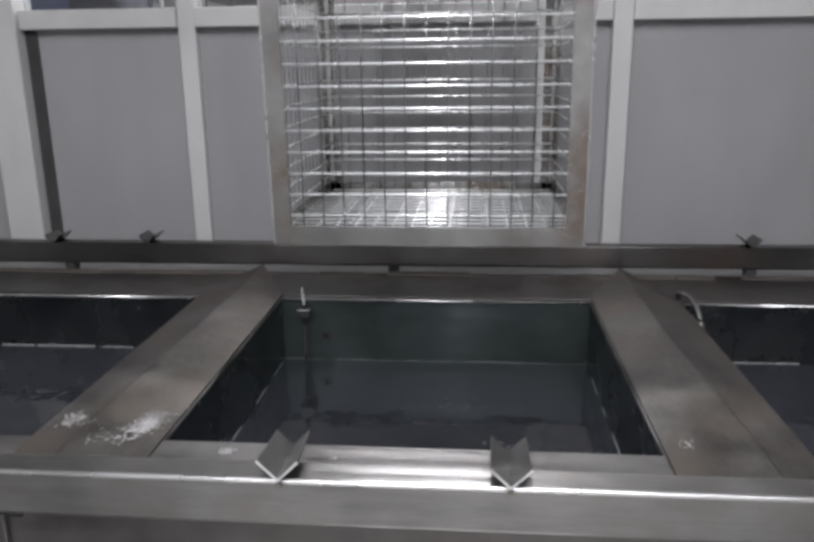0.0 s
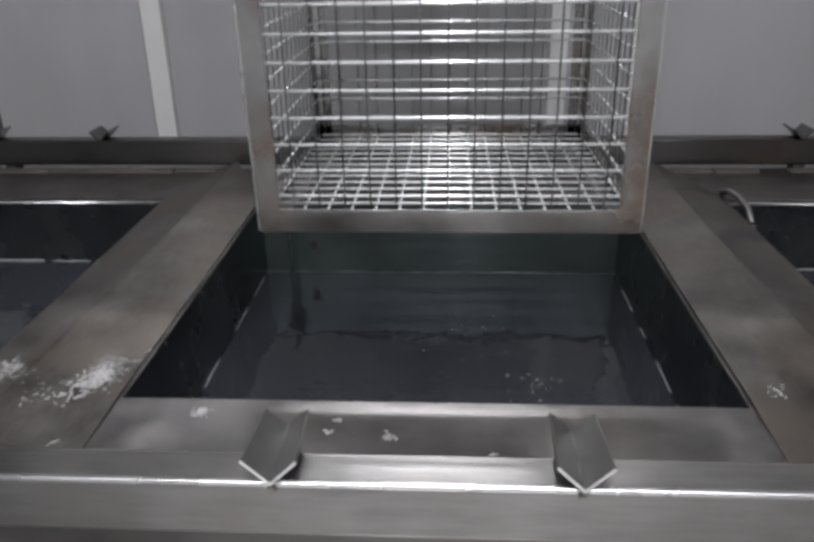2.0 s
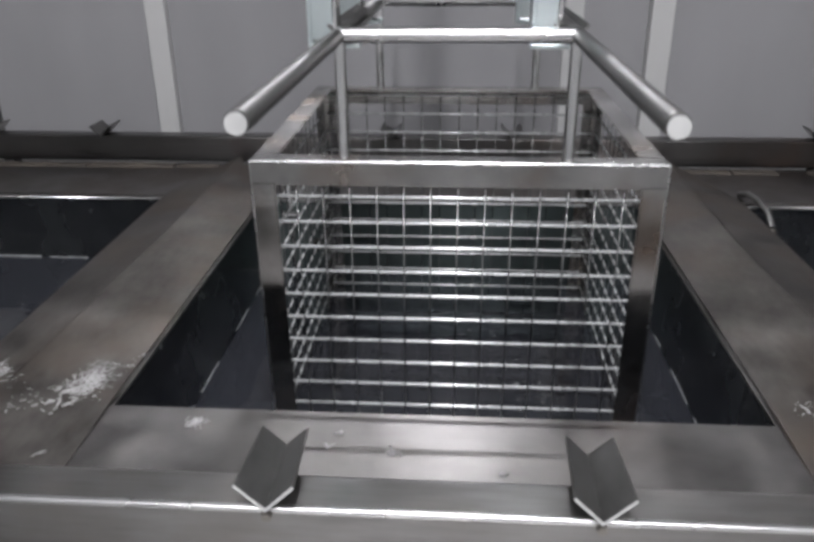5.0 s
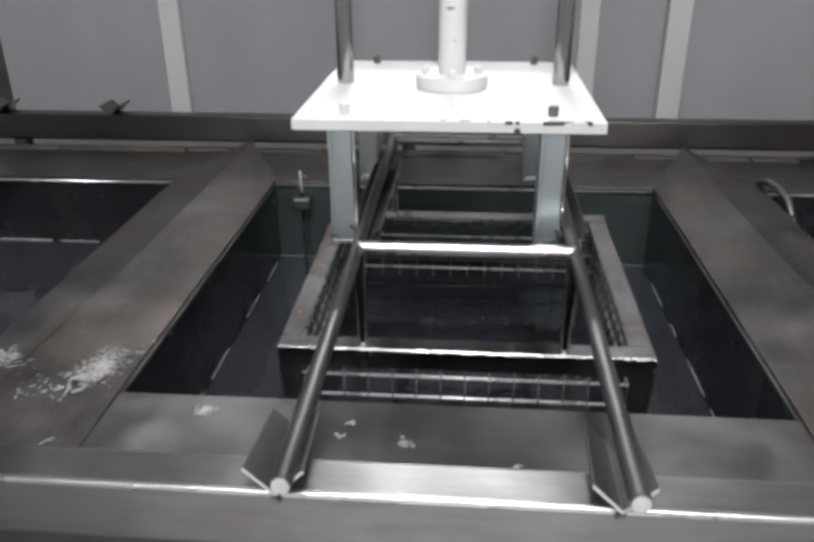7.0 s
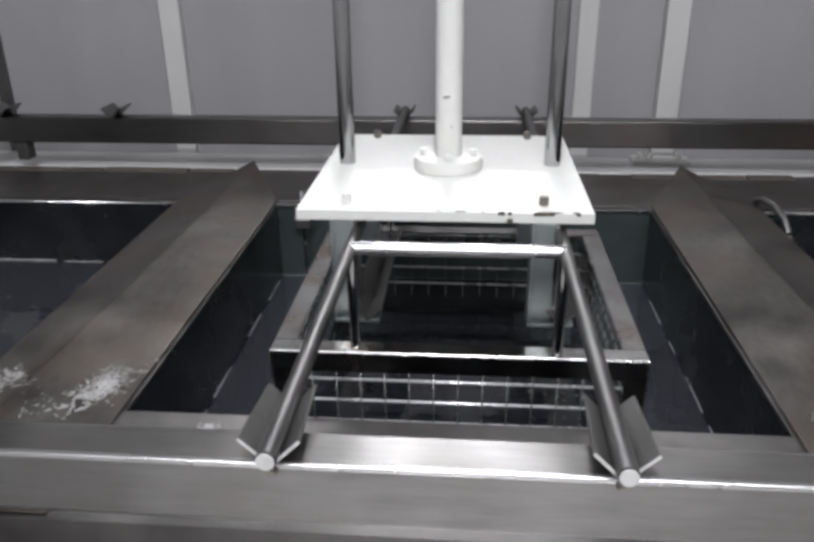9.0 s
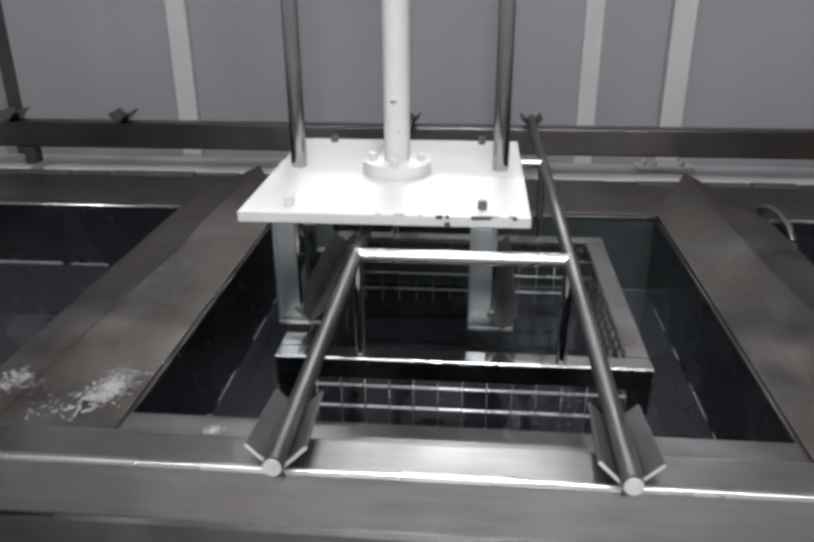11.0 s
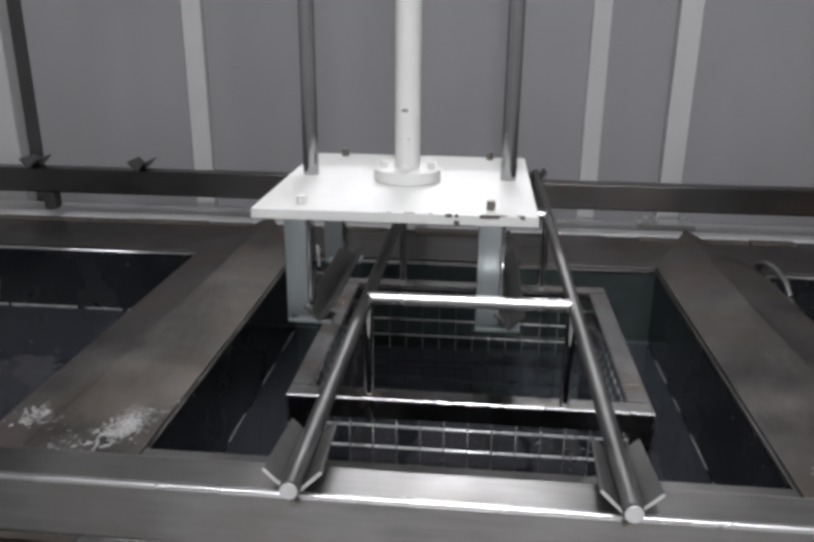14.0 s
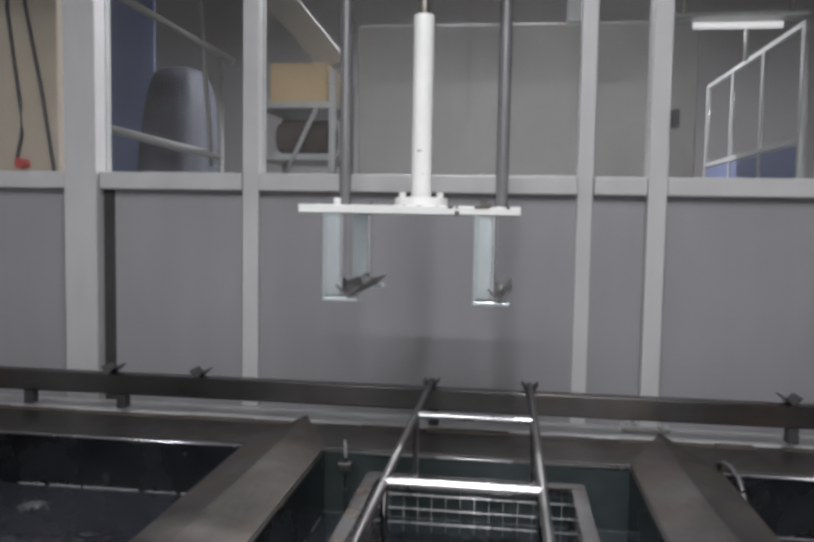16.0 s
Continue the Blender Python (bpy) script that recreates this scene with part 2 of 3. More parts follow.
def extrude(outline, a, b, axis="y", bevel=0.0):
    """A prism: outline of (u, v) drawn across the axis, from a to b along it."""
    bm = bmesh.new()
    spot = {"x": lambda u, v, w: (w, u, v), "y": lambda u, v, w: (u, w, v), "z": lambda u, v, w: (u, v, w)}[axis]
    first = [bm.verts.new(spot(u, v, a)) for u, v in outline]
    last = [bm.verts.new(spot(u, v, b)) for u, v in outline]
    k = len(outline)
    bm.faces.new(first)
    bm.faces.new(last[::-1])
    for i in range(k):
        bm.faces.new((first[i], last[i], last[(i + 1) % k], first[(i + 1) % k]))
    bmesh.ops.recalc_face_normals(bm, faces=bm.faces)
    if bevel:
        bmesh.ops.bevel(bm, geom=list(bm.edges), offset=bevel, segments=2, affect="EDGES")
    return bm


def tube_path(points, r, sides=10):
    """A round bar bent along points."""
    bm = bmesh.new()
    pts = [Vector(p) for p in points]
    rings = []
    for i, p in enumerate(pts):
        way = (pts[min(i + 1, len(pts) - 1)] - pts[max(i - 1, 0)]).normalized()
        m = way.to_track_quat("Z", "Y").to_matrix()
        rings.append([bm.verts.new(p + m @ Vector((r * math.cos(6.2832 * j / sides), r * math.sin(6.2832 * j / sides), 0)))
                      for j in range(sides)])
    for a, b in zip(rings, rings[1:]):
        for j in range(sides):
            f = bm.faces.new((a[j], a[(j + 1) % sides], b[(j + 1) % sides], b[j]))
            f.smooth = True
    bm.faces.new(rings[0][::-1])
    bm.faces.new(rings[-1])
    sharpen(bm)
    return bm


def vee(a, b, arm=0.040, thick=0.003, axis="y", taper=1.0):
    """A V of angle iron, its inner corner at (0, 0), open upwards; taper: how much of its arms is left at the far end."""
    c = math.sqrt(0.5)
    w, t = arm * c, thick * 2 * c
    bm = extrude([(0, -t), (w + t / 2, w - t / 2), (w, w), (0, 0), (-w, w), (-w - t / 2, w - t / 2)], a, b, axis, 0.0006)
    for v in bm.verts:
        if taper != 1.0 and v.co.y > (a + b) / 2:
            v.co.x, v.co.z = v.co.x * taper, v.co.z * taper
    return bm


# ---------------------------------------------------------------- the setting
DECK_Z = 0.85
WATER_Z = 0.715
PITCH = 0.823
OPEN_X, OPEN_Y = 0.32, 0.632
DECK_FRONT, DECK_BACK = -0.155, 0.835
WALL_Y = 1.07
tank_centres = (-PITCH, 0.0, PITCH)

floor = tagged(link("floor", box((-4, -3.2, -0.1), (4, 6.4, 0)), FLOOR), "grey painted workshop floor", "floor", kind="structure")
# ceiling and near walls are unseen; they close the room and bounce fill light
ceiling = tagged(link("ceiling", box((-4, -3.2, 3.6), (4, 6.4, 3.7)), ROOM), "unseen pale grey workshop ceiling", "ceiling", kind="structure")
for name, lo, hi in (("wall_west", (-2.6, -3.2, 0), (-2.5, 1.07, 3.6)), ("wall_east", (2.5, -3.2, 0), (2.6, 1.07, 3.6)),
                     ("wall_south", (-2.6, -3.3, 0), (2.6, -3.2, 3.6)), ("wall_far", (-4, 6.3, 0), (4, 6.4, 3.6)),
                     ("wall_far_west", (-4.1, 1.2, 0), (-4.0, 6.3, 3.6)), ("wall_far_east", (4.0, 1.2, 0), (4.1, 6.3, 3.6))):
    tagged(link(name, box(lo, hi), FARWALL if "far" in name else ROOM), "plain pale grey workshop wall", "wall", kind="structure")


def build_deck():
    """The top sheet with three openings, folded down at the front edge."""
    bm = bmesh.new()
    xs = [-2.2, -PITCH - OPEN_X, -PITCH + OPEN_X, -OPEN_X, OPEN_X, PITCH - OPEN_X, PITCH + OPEN_X, 2.2]
    ys = [DECK_FRONT, 0.0, OPEN_Y, DECK_BACK]
    for i in range(len(xs) - 1):
        for j in range(3):
            if j == 1 and i in (1, 3, 5):
                continue
            add_box(bm, (xs[i], ys[j], DECK_Z - 0.003), (xs[i + 1], ys[j + 1], DECK_Z))
    bmesh.ops.remove_doubles(bm, verts=bm.verts, dist=0.0005)
    inner = [f for f in bm.faces if abs(f.normal.z) < 0.5 and any(
        g is not f and (g.calc_center_median() - f.calc_center_median()).length < 1e-4 for e in f.edges for g in e.link_faces)]
    bmesh.ops.delete(bm, geom=inner, context="FACES")
    deck = tagged(link("deck", bm, DECK), "stained stainless steel deck sheet around the tanks", "deck", kind="structure")
    part("front_apron", box((-2.2, DECK_FRONT + 0.001, 0.765), (2.2, DECK_FRONT + 0.004, 0.846)), DECK, deck)
    part("drip_tray", extrude([(DECK_FRONT, 0.762), (DECK_FRONT, 0.765), (-0.34, 0.745), (-0.345, 0.70), (-0.342, 0.70), (-0.337, 0.742)],
                              -2.2, 2.2, "x"), BEAM, deck, "glossy steel drip tray along the front")
    part("front_panel", box((-2.2, -0.30, 0.05), (2.2, -0.297, 0.735)), BEAM, deck)
    part("front_step", extrude([(-0.302, 0.600), (-0.70, 0.590), (-0.70, 0.560), (-0.697, 0.560), (-0.697, 0.587), (-0.302, 0.597)], -2.2, 2.2, "x"), STEP, deck,
         "wet glossy steel step in front of the line")
    part("back_strip", box((-2.2, OPEN_Y + 0.012, DECK_Z + 0.0002), (2.2, DECK_BACK, DECK_Z + 0.0030), 0.001), STRIPSTEEL, deck, "darker brown-spotted steel strip")
    # raised dark pieces added for the black stains along the back edge
    rnd = random.Random(31)
    bm = bmesh.new()
    x = -2.2
    while x < 2.15:
        wide = rnd.uniform(0.05, 0.22)
        add_box(bm, (x, DECK_BACK - rnd.uniform(0.012, 0.030), DECK_Z + 0.001), (x + wide, DECK_BACK - 0.001, DECK_Z + 0.0036 + rnd.uniform(0, 0.004)), 0.001)
        x += wide + rnd.choice((0.004, 0.01, 0.06))
    part("stain_crust", bm, CHIP, deck, "broken black grimy crust along the back edge")
    part("back_apron", box((-2.2, DECK_BACK - 0.004, 0.70), (2.2, DECK_BACK - 0.001, 0.846)), TANK, deck)
    return deck


build_deck()


def build_tank(cx, water_z, group):
    tank = thing("wash_tank", "deep stainless wash tank sunk into the steel deck", "tank", pose(cx, 0, 0), group)
    t, low = 0.004, 0.36
    x, y = OPEN_X, OPEN_Y
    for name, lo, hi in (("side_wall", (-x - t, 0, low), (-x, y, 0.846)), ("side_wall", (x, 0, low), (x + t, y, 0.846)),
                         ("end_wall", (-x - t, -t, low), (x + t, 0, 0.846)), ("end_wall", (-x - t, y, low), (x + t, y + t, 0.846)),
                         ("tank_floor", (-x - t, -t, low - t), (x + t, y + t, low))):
        # only the centre back wall takes the lit copy
        part(name, box(lo, hi), LITWALL if name == "end_wall" and lo[1] > 0 and cx == 0 else TANK, tank)
    # folded lip along the back of the opening
    for name, a, b in (("lip", (-x, y - 0.003), (x, y - 0.003)),):
        part(name, rod((a[0], a[1] - 0.001, 0.850), (b[0], b[1] - 0.001, 0.850), 0.0026, 8), POLISHED, tank, "bright folded steel lip")
    bm = bmesh.new()
    nx = 24
    verts = [[bm.verts.new((-x + 0.001 + (2 * x - 0.002) * i / nx, 0.001 + (y - 0.002) * j / nx,
                            water_z + 0.0012 * noise.noise(Vector((i * 0.35 + cx * 9, j * 0.35, 1.7))))) for j in range(nx + 1)] for i in range(nx + 1)]
    for i in range(nx):
        for j in range(nx):
            bm.faces.new((verts[i][j], verts[i + 1][j], verts[i + 1][j + 1], verts[i][j + 1])).smooth = True
    tagged(link("water", bm, WATER, None, "", pose(cx, 0, 0)), "dark still wash water in the tank", "water", kind="structure")
    return tank


for k, cx in enumerate(tank_centres):
    build_tank(cx, (0.732, WATER_Z, 0.725)[k], "tanks in the deck")


RIDGE_BACK, RIDGE_FRONT = 0.004, 0.034


def build_divider(cx, mirror):
    """Folded steel cover between two tanks: its low ridge fades out towards the front."""
    half = (PITCH - 2 * OPEN_X) / 2 - 0.003
    cover = thing("divider_cover", "scuffed brownish folded steel cover strip between two tanks", "cover", pose(cx, 0, 0), "covers between the tanks")

    def facet(side):
        """One slope of the cover, from its outer edge up to the fold; its back end is mitred to a point at the fold."""
        bm = bmesh.new()
        rows = []
        for k in range(29):
            row = []
            for i in range(9):
                u = i / 8
                y = -0.150 + (0.797 + 0.190 * u) * k / 28
                f = min(1.0, max(0.0, (y - 0.02) / 0.40))
                fold = RIDGE_BACK * mirror + (RIDGE_FRONT - RIDGE_BACK) * mirror * (1 - f) + 0.0003 * side
                lift_z = DECK_Z + 0.0012 + 0.0034 * min(1.0, max(0.0, (y + 0.10) / 0.09))
                dent = 0.0022 * noise.noise(Vector((cx * 7 + u * 1.2, y * 6, side * 9.0))) + 0.0009 * noise.noise(Vector((u * 4, y * 17, cx)))
                row.append(bm.verts.new((side * half + (fold - side * half) * u, y, lift_z + 0.016 * f * u + dent * u * (1 - u) * 4)))
            rows.append(row)
        for a, b in zip(rows, rows[1:]):
            for i in range(8):
                bm.faces.new((a[i], a[i + 1], b[i + 1], b[i])).smooth = True
        bmesh.ops.recalc_face_normals(bm, faces=bm.faces)
        if sum(f.normal.z for f in bm.faces) < 0:
            bmesh.ops.reverse_faces(bm, faces=bm.faces)
        made = bmesh.ops.extrude_face_region(bm, geom=list(bm.faces))
        for v in made["geom"]:
            if isinstance(v, bmesh.types.BMVert):
                v.co.z -= 0.0030
        bmesh.ops.recalc_face_normals(bm, faces=bm.faces)
        sharpen(bm, 35)
        return bm

    for side in (-1, 1):
        part("facet", facet(side), SLAB, cover)
    return cover


for s in (-1, 1):
    build_divider(s * PITCH / 2, s)

# wall of panels and profiles behind the tanks
wall = tagged(link("wall_north", box((-2.6, WALL_Y, 0), (2.6, WALL_Y + 0.03, 1.42)), PANEL), "smooth grey partition panels", "wall", kind="structure")
part("upper_rail", box((-2.6, WALL_Y - 0.01, 2.55), (2.6, WALL_Y + 0.04, 3.6)), PANEL, wall)
posts = [(-1.160, -1.066, 0.045), (-0.656, -0.611, 0.022), (0.232, 0.272, 0.010), (0.405, 0.452, 0.030), (1.30, 1.35, 0.022), (-1.95, -1.90, 0.022)]
rail_cuts = [-2.6] + sorted(v for a, b, _ in posts for v in (a, b)) + [2.6]
for a, b, d in posts:
    part("mullion", box((a, WALL_Y - d, 0), (b, WALL_Y + 0.045, 2.55), 0.003), PROFILE, wall, "white aluminium profile")
for a, b in zip(rail_cuts[::2], rail_cuts[1::2]):
    part("sill_rail", box((a + 0.001, WALL_Y - 0.028, 1.42), (b - 0.001, WALL_Y + 0.045, 1.467), 0.003), PROFILE, wall, "white aluminium sill rail")
    pane = part("pane", box((a + 0.001, WALL_Y + 0.010, 1.467), (b - 0.001, WALL_Y + 0.014, 2.55)), GLASS, wall, "clear glass pane")
    pane.visible_shadow = False
# dark strip standing in for the shadow gap beside the wide post
part("shadow_gap", box((-1.065, WALL_Y - 0.006, 0), (-1.034, WALL_Y - 0.001, 1.419)), DARK, wall)
ledge = tagged(link("wall_ledge", box((-2.5, 0.905, 0.60), (2.5, WALL_Y - 0.05, 0.836), 0.003), LEDGE), "pale painted ledge at the foot of the partition",
               "ledge", kind="structure")


# ---------------------------------------------------------------- moving things
ROD_L, ROD_R = -0.1149, 0.1212
ROD_MID = (ROD_L + ROD_R) / 2


def build_beam(name, y0, y1, at_front):
    """A long square tube that rises and sinks; its origin is at the cradles' inner corner height."""
    beam = thing(name, "brushed steel lifting beam carrying V cradles", "beam", pose(0, 0, 0.92), "agitator beams")
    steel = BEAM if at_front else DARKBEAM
    bar = box((-2.1, y0, -0.047), (2.1, y1, 0.006), 0.0045)
    part("bar", bar, steel, beam)
    # added bead that draws a highlight line along the front edge
    part("highlight_bead", rod((-2.1, y0 + 0.0026, 0.0036), (2.1, y0 + 0.0026, 0.0036), 0.0030, 12), POLISHED if at_front else steel, beam, "bead added for the highlight on the front edge")
    if at_front:
        for x in (ROD_L, ROD_R):
            part("cradle", vee(y0 - 0.004, y0 + 0.070, 0.029, 0.0025, "y", 0.86), CRADLE, beam, "galvanised V cradle", pose(x, 0, 0.0097))
            # brighter steel here stands in for light on the front edges
            part("lit_edge", vee(y0 - 0.0052, y0 - 0.0042, 0.029, 0.0025), RODEND, beam, "bright edge strip", pose(x, 0, 0.0097))
            part("pin", rod((x, y0 - 0.0055, 0.0015), (x, y0 + 0.010, 0.0015), 0.0040, 12, 0.001), BOLT, beam)
    else:
        for x in (ROD_L, ROD_R, ROD_L - PITCH, ROD_R - PITCH, ROD_L + PITCH, ROD_R + PITCH):
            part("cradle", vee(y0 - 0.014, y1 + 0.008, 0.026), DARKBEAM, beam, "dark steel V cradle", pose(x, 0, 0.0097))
        for x in (-1.171, -0.914, -0.108, 0.718):
            part("bracket", box((x - 0.012, y0 + 0.004, -0.085), (x + 0.012, y1 - 0.004, -0.046), 0.003), DARK, beam, "black hanging bracket")
    return beam


front_beam = build_beam("front_beam", -0.197, -0.157, True)
back_beam = build_beam("back_beam", 0.862, 0.900, False)


def build_basket():
    """Origin on the axis of the two carrying rods, half way between them."""
    basket = thing("wash_basket", "stainless wire mesh wash basket hung from two round rods", "basket", pose(ROD_MID, 0, 1.6))
    xl, xr, yf, yb = -0.2115, 0.2194, 0.147, 0.567
    top, low = -0.124, -0.556
    arm = 0.027
    half = (ROD_R - ROD_L) / 2
    for s in (-1, 1):
        part("carrying_rod", rod((s * half, -0.213, 0), (s * half, 0.893, 0), 0.0074, 24, 0.0012), RODSTEEL, basket, "round steel carrying rod")
        part("rod_end", rod((s * half, -0.2142, 0), (s * half, -0.2128, 0), 0.0064, 24), RODEND, basket, "bright sawn rod end")
        for y in (yf + 0.012, yb - 0.012):
            part("post", rod((s * half * 0.985, y, -0.004), (s * half * 0.985, y, top), 0.0062, 16), CHROME, basket)
    for y in (yf + 0.012, yb - 0.012):
        part("cross_bar", rod((-half, y, 0.001), (half, y, 0.001), 0.0076, 20), POLISHED, basket, "polished cross bar")
    # angle-iron frames; one side leans outwards to the top
    flare = 0.005

    def xl_flare(z):
        return flare * (z - low) / (top - low)

    part("top_rail", extrude([(yf, top), (yf + arm, top), (yf + arm, top - 0.003), (yf + 0.003, top - 0.003), (yf + 0.003, top - arm), (yf, top - arm)], xl - flare, xr, "x", 0.0016), BASKET, basket)
    part("top_rail", extrude([(yb, top), (yb, top - arm), (yb - 0.003, top - arm), (yb - 0.003, top - 0.003), (yb - arm, top - 0.003), (yb - arm, top)], xl - flare, xr, "x", 0.0016), BASKET, basket)
    for x, s in ((xl, 1), (xr, -1)):
        xt = x - flare if s > 0 else x
        part("top_rail",
             extrude([(xt, top), (xt + s * arm, top), (xt + s * arm, top - 0.003), (xt + s * 0.003, top - 0.003), (xt + s * 0.003, top - arm), (xt, top - arm)],
                     yf + arm, yb - arm, "y", 0.0014), BASKET, basket)
        for y, u in ((yf, 1), (yb, -1)):
            leg = extrude([(x, y), (x + s * arm, y), (x + s * arm, y + u * 0.003), (x + s * 0.003, y + u * 0.003), (x + s * 0.003, y + u * arm), (x, y + u * arm)],
                                       low + 0.001, top - arm + 0.004, "z", 0.0016)
            for v in leg.verts:
                v.co.x -= (xl_flare(v.co.z) if s > 0 else 0.0)
            part("corner_leg", leg, BASKET, basket)
        part("bottom_rail", extrude([(x, low), (x + s * arm, low), (x + s * arm, low + 0.003), (x + s * 0.003, low + 0.003), (x + s * 0.003, low + arm), (x, low + arm)],
                                    yf + arm, yb - arm, "y", 0.0014), BASKET, basket)
    for y, u in ((yf, 1), (yb, -1)):
        part("bottom_rail", extrude([(y - u * 0.0005, low), (y + u * arm, low), (y + u * arm, low + 0.003), (y + u * 0.003, low + 0.003), (y + u * 0.003, low + arm), (y - u * 0.0005, low + arm)],
                                    xl + 0.002, xr - 0.002, "x", 0.0016), BASKET, basket)
    # added polished beads draw the highlights of top edge and corners
    part("highlight_bead", rod((xl - flare + 0.001, yf + 0.0014, top - 0.0014), (xr - 0.001, yf + 0.0014, top - 0.0014), 0.0021, 10), POLISHED, basket, "bright bead added for the highlight on the top edge")
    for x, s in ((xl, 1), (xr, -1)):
        part("highlight_bead", rod((x + s * 0.0010, yf + 0.0010, low + 0.002), (x + s * 0.0010 - (flare if s > 0 else 0.0), yf + 0.0010, top - 0.003), 0.0015, 10), POLISHED, basket, "bright bead added for the highlight on the corner")
    # wire mesh: every wire is a straight round piece
    r = 0.0020
    x0, x1, y0, y1, z0, z1 = xl + 0.010, xr - 0.010, yf + 0.008, yb - 0.008, low + 0.008, top - 0.008

    def wire_data(length, r, steel):
        bm = rod((0, 0, -length / 2), (0, 0, length / 2), r, 7)
        data = bpy.data.meshes.new("wire")
        bm.to_mesh(data)
        bm.free()
        data.materials.append(steel)
        return data

    # uprights get the darkened copy, level wires the pale one
    up, across, deep = wire_data(z1 - z0, 0.0009, SHADEWIRE), wire_data(x1 - x0, 0.0018, WIRE), wire_data(y1 - y0, 0.0016, WIRE)
    gx, gy, gz = (x0 + x1) / 2, (y0 + y1) / 2, (z0 + z1) / 2
    nx, ny, nz = 14, 14, 14
    stations = {"x": [x0 + 0.004 + (x1 - x0 - 0.008) * i / nx for i in range(nx + 1)],
                "y": [y0 + 0.004 + (y1 - y0 - 0.008) * i / ny for i in range(ny + 1)],
                "z": [z0 + 0.004 + (z1 - z0 - 0.008) * i / nz for i in range(nz + 1)]}

    def wire(data, panel, m):
        w = new("wire", data)
        w.parent = panel
        w.matrix_basis = m

    for y, off in ((y0, -0.0027), (y1, 0.0027)):
        panel = thing("mesh_panel", "", "")
        panel.parent = basket
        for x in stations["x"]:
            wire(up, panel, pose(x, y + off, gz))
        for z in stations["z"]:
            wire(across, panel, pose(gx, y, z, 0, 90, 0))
    for x, off in ((x0, -2 * r), (x1, 2 * r)):
        panel = thing("mesh_panel", "", "")
        panel.parent = basket
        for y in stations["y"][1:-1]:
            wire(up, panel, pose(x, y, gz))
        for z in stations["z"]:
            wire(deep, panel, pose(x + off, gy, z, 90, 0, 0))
    panel = thing("mesh_panel", "", "")
    panel.parent = basket
    for x in stations["x"][1:-1]:
        wire(deep, panel, pose(x, gy, z0, 90, 0, 0))
    for y in stations["y"][1:-1]:
        wire(across, panel, pose(gx, y, z0 + 2 * r, 0, 90, 0))
    return basket


basket = build_basket()


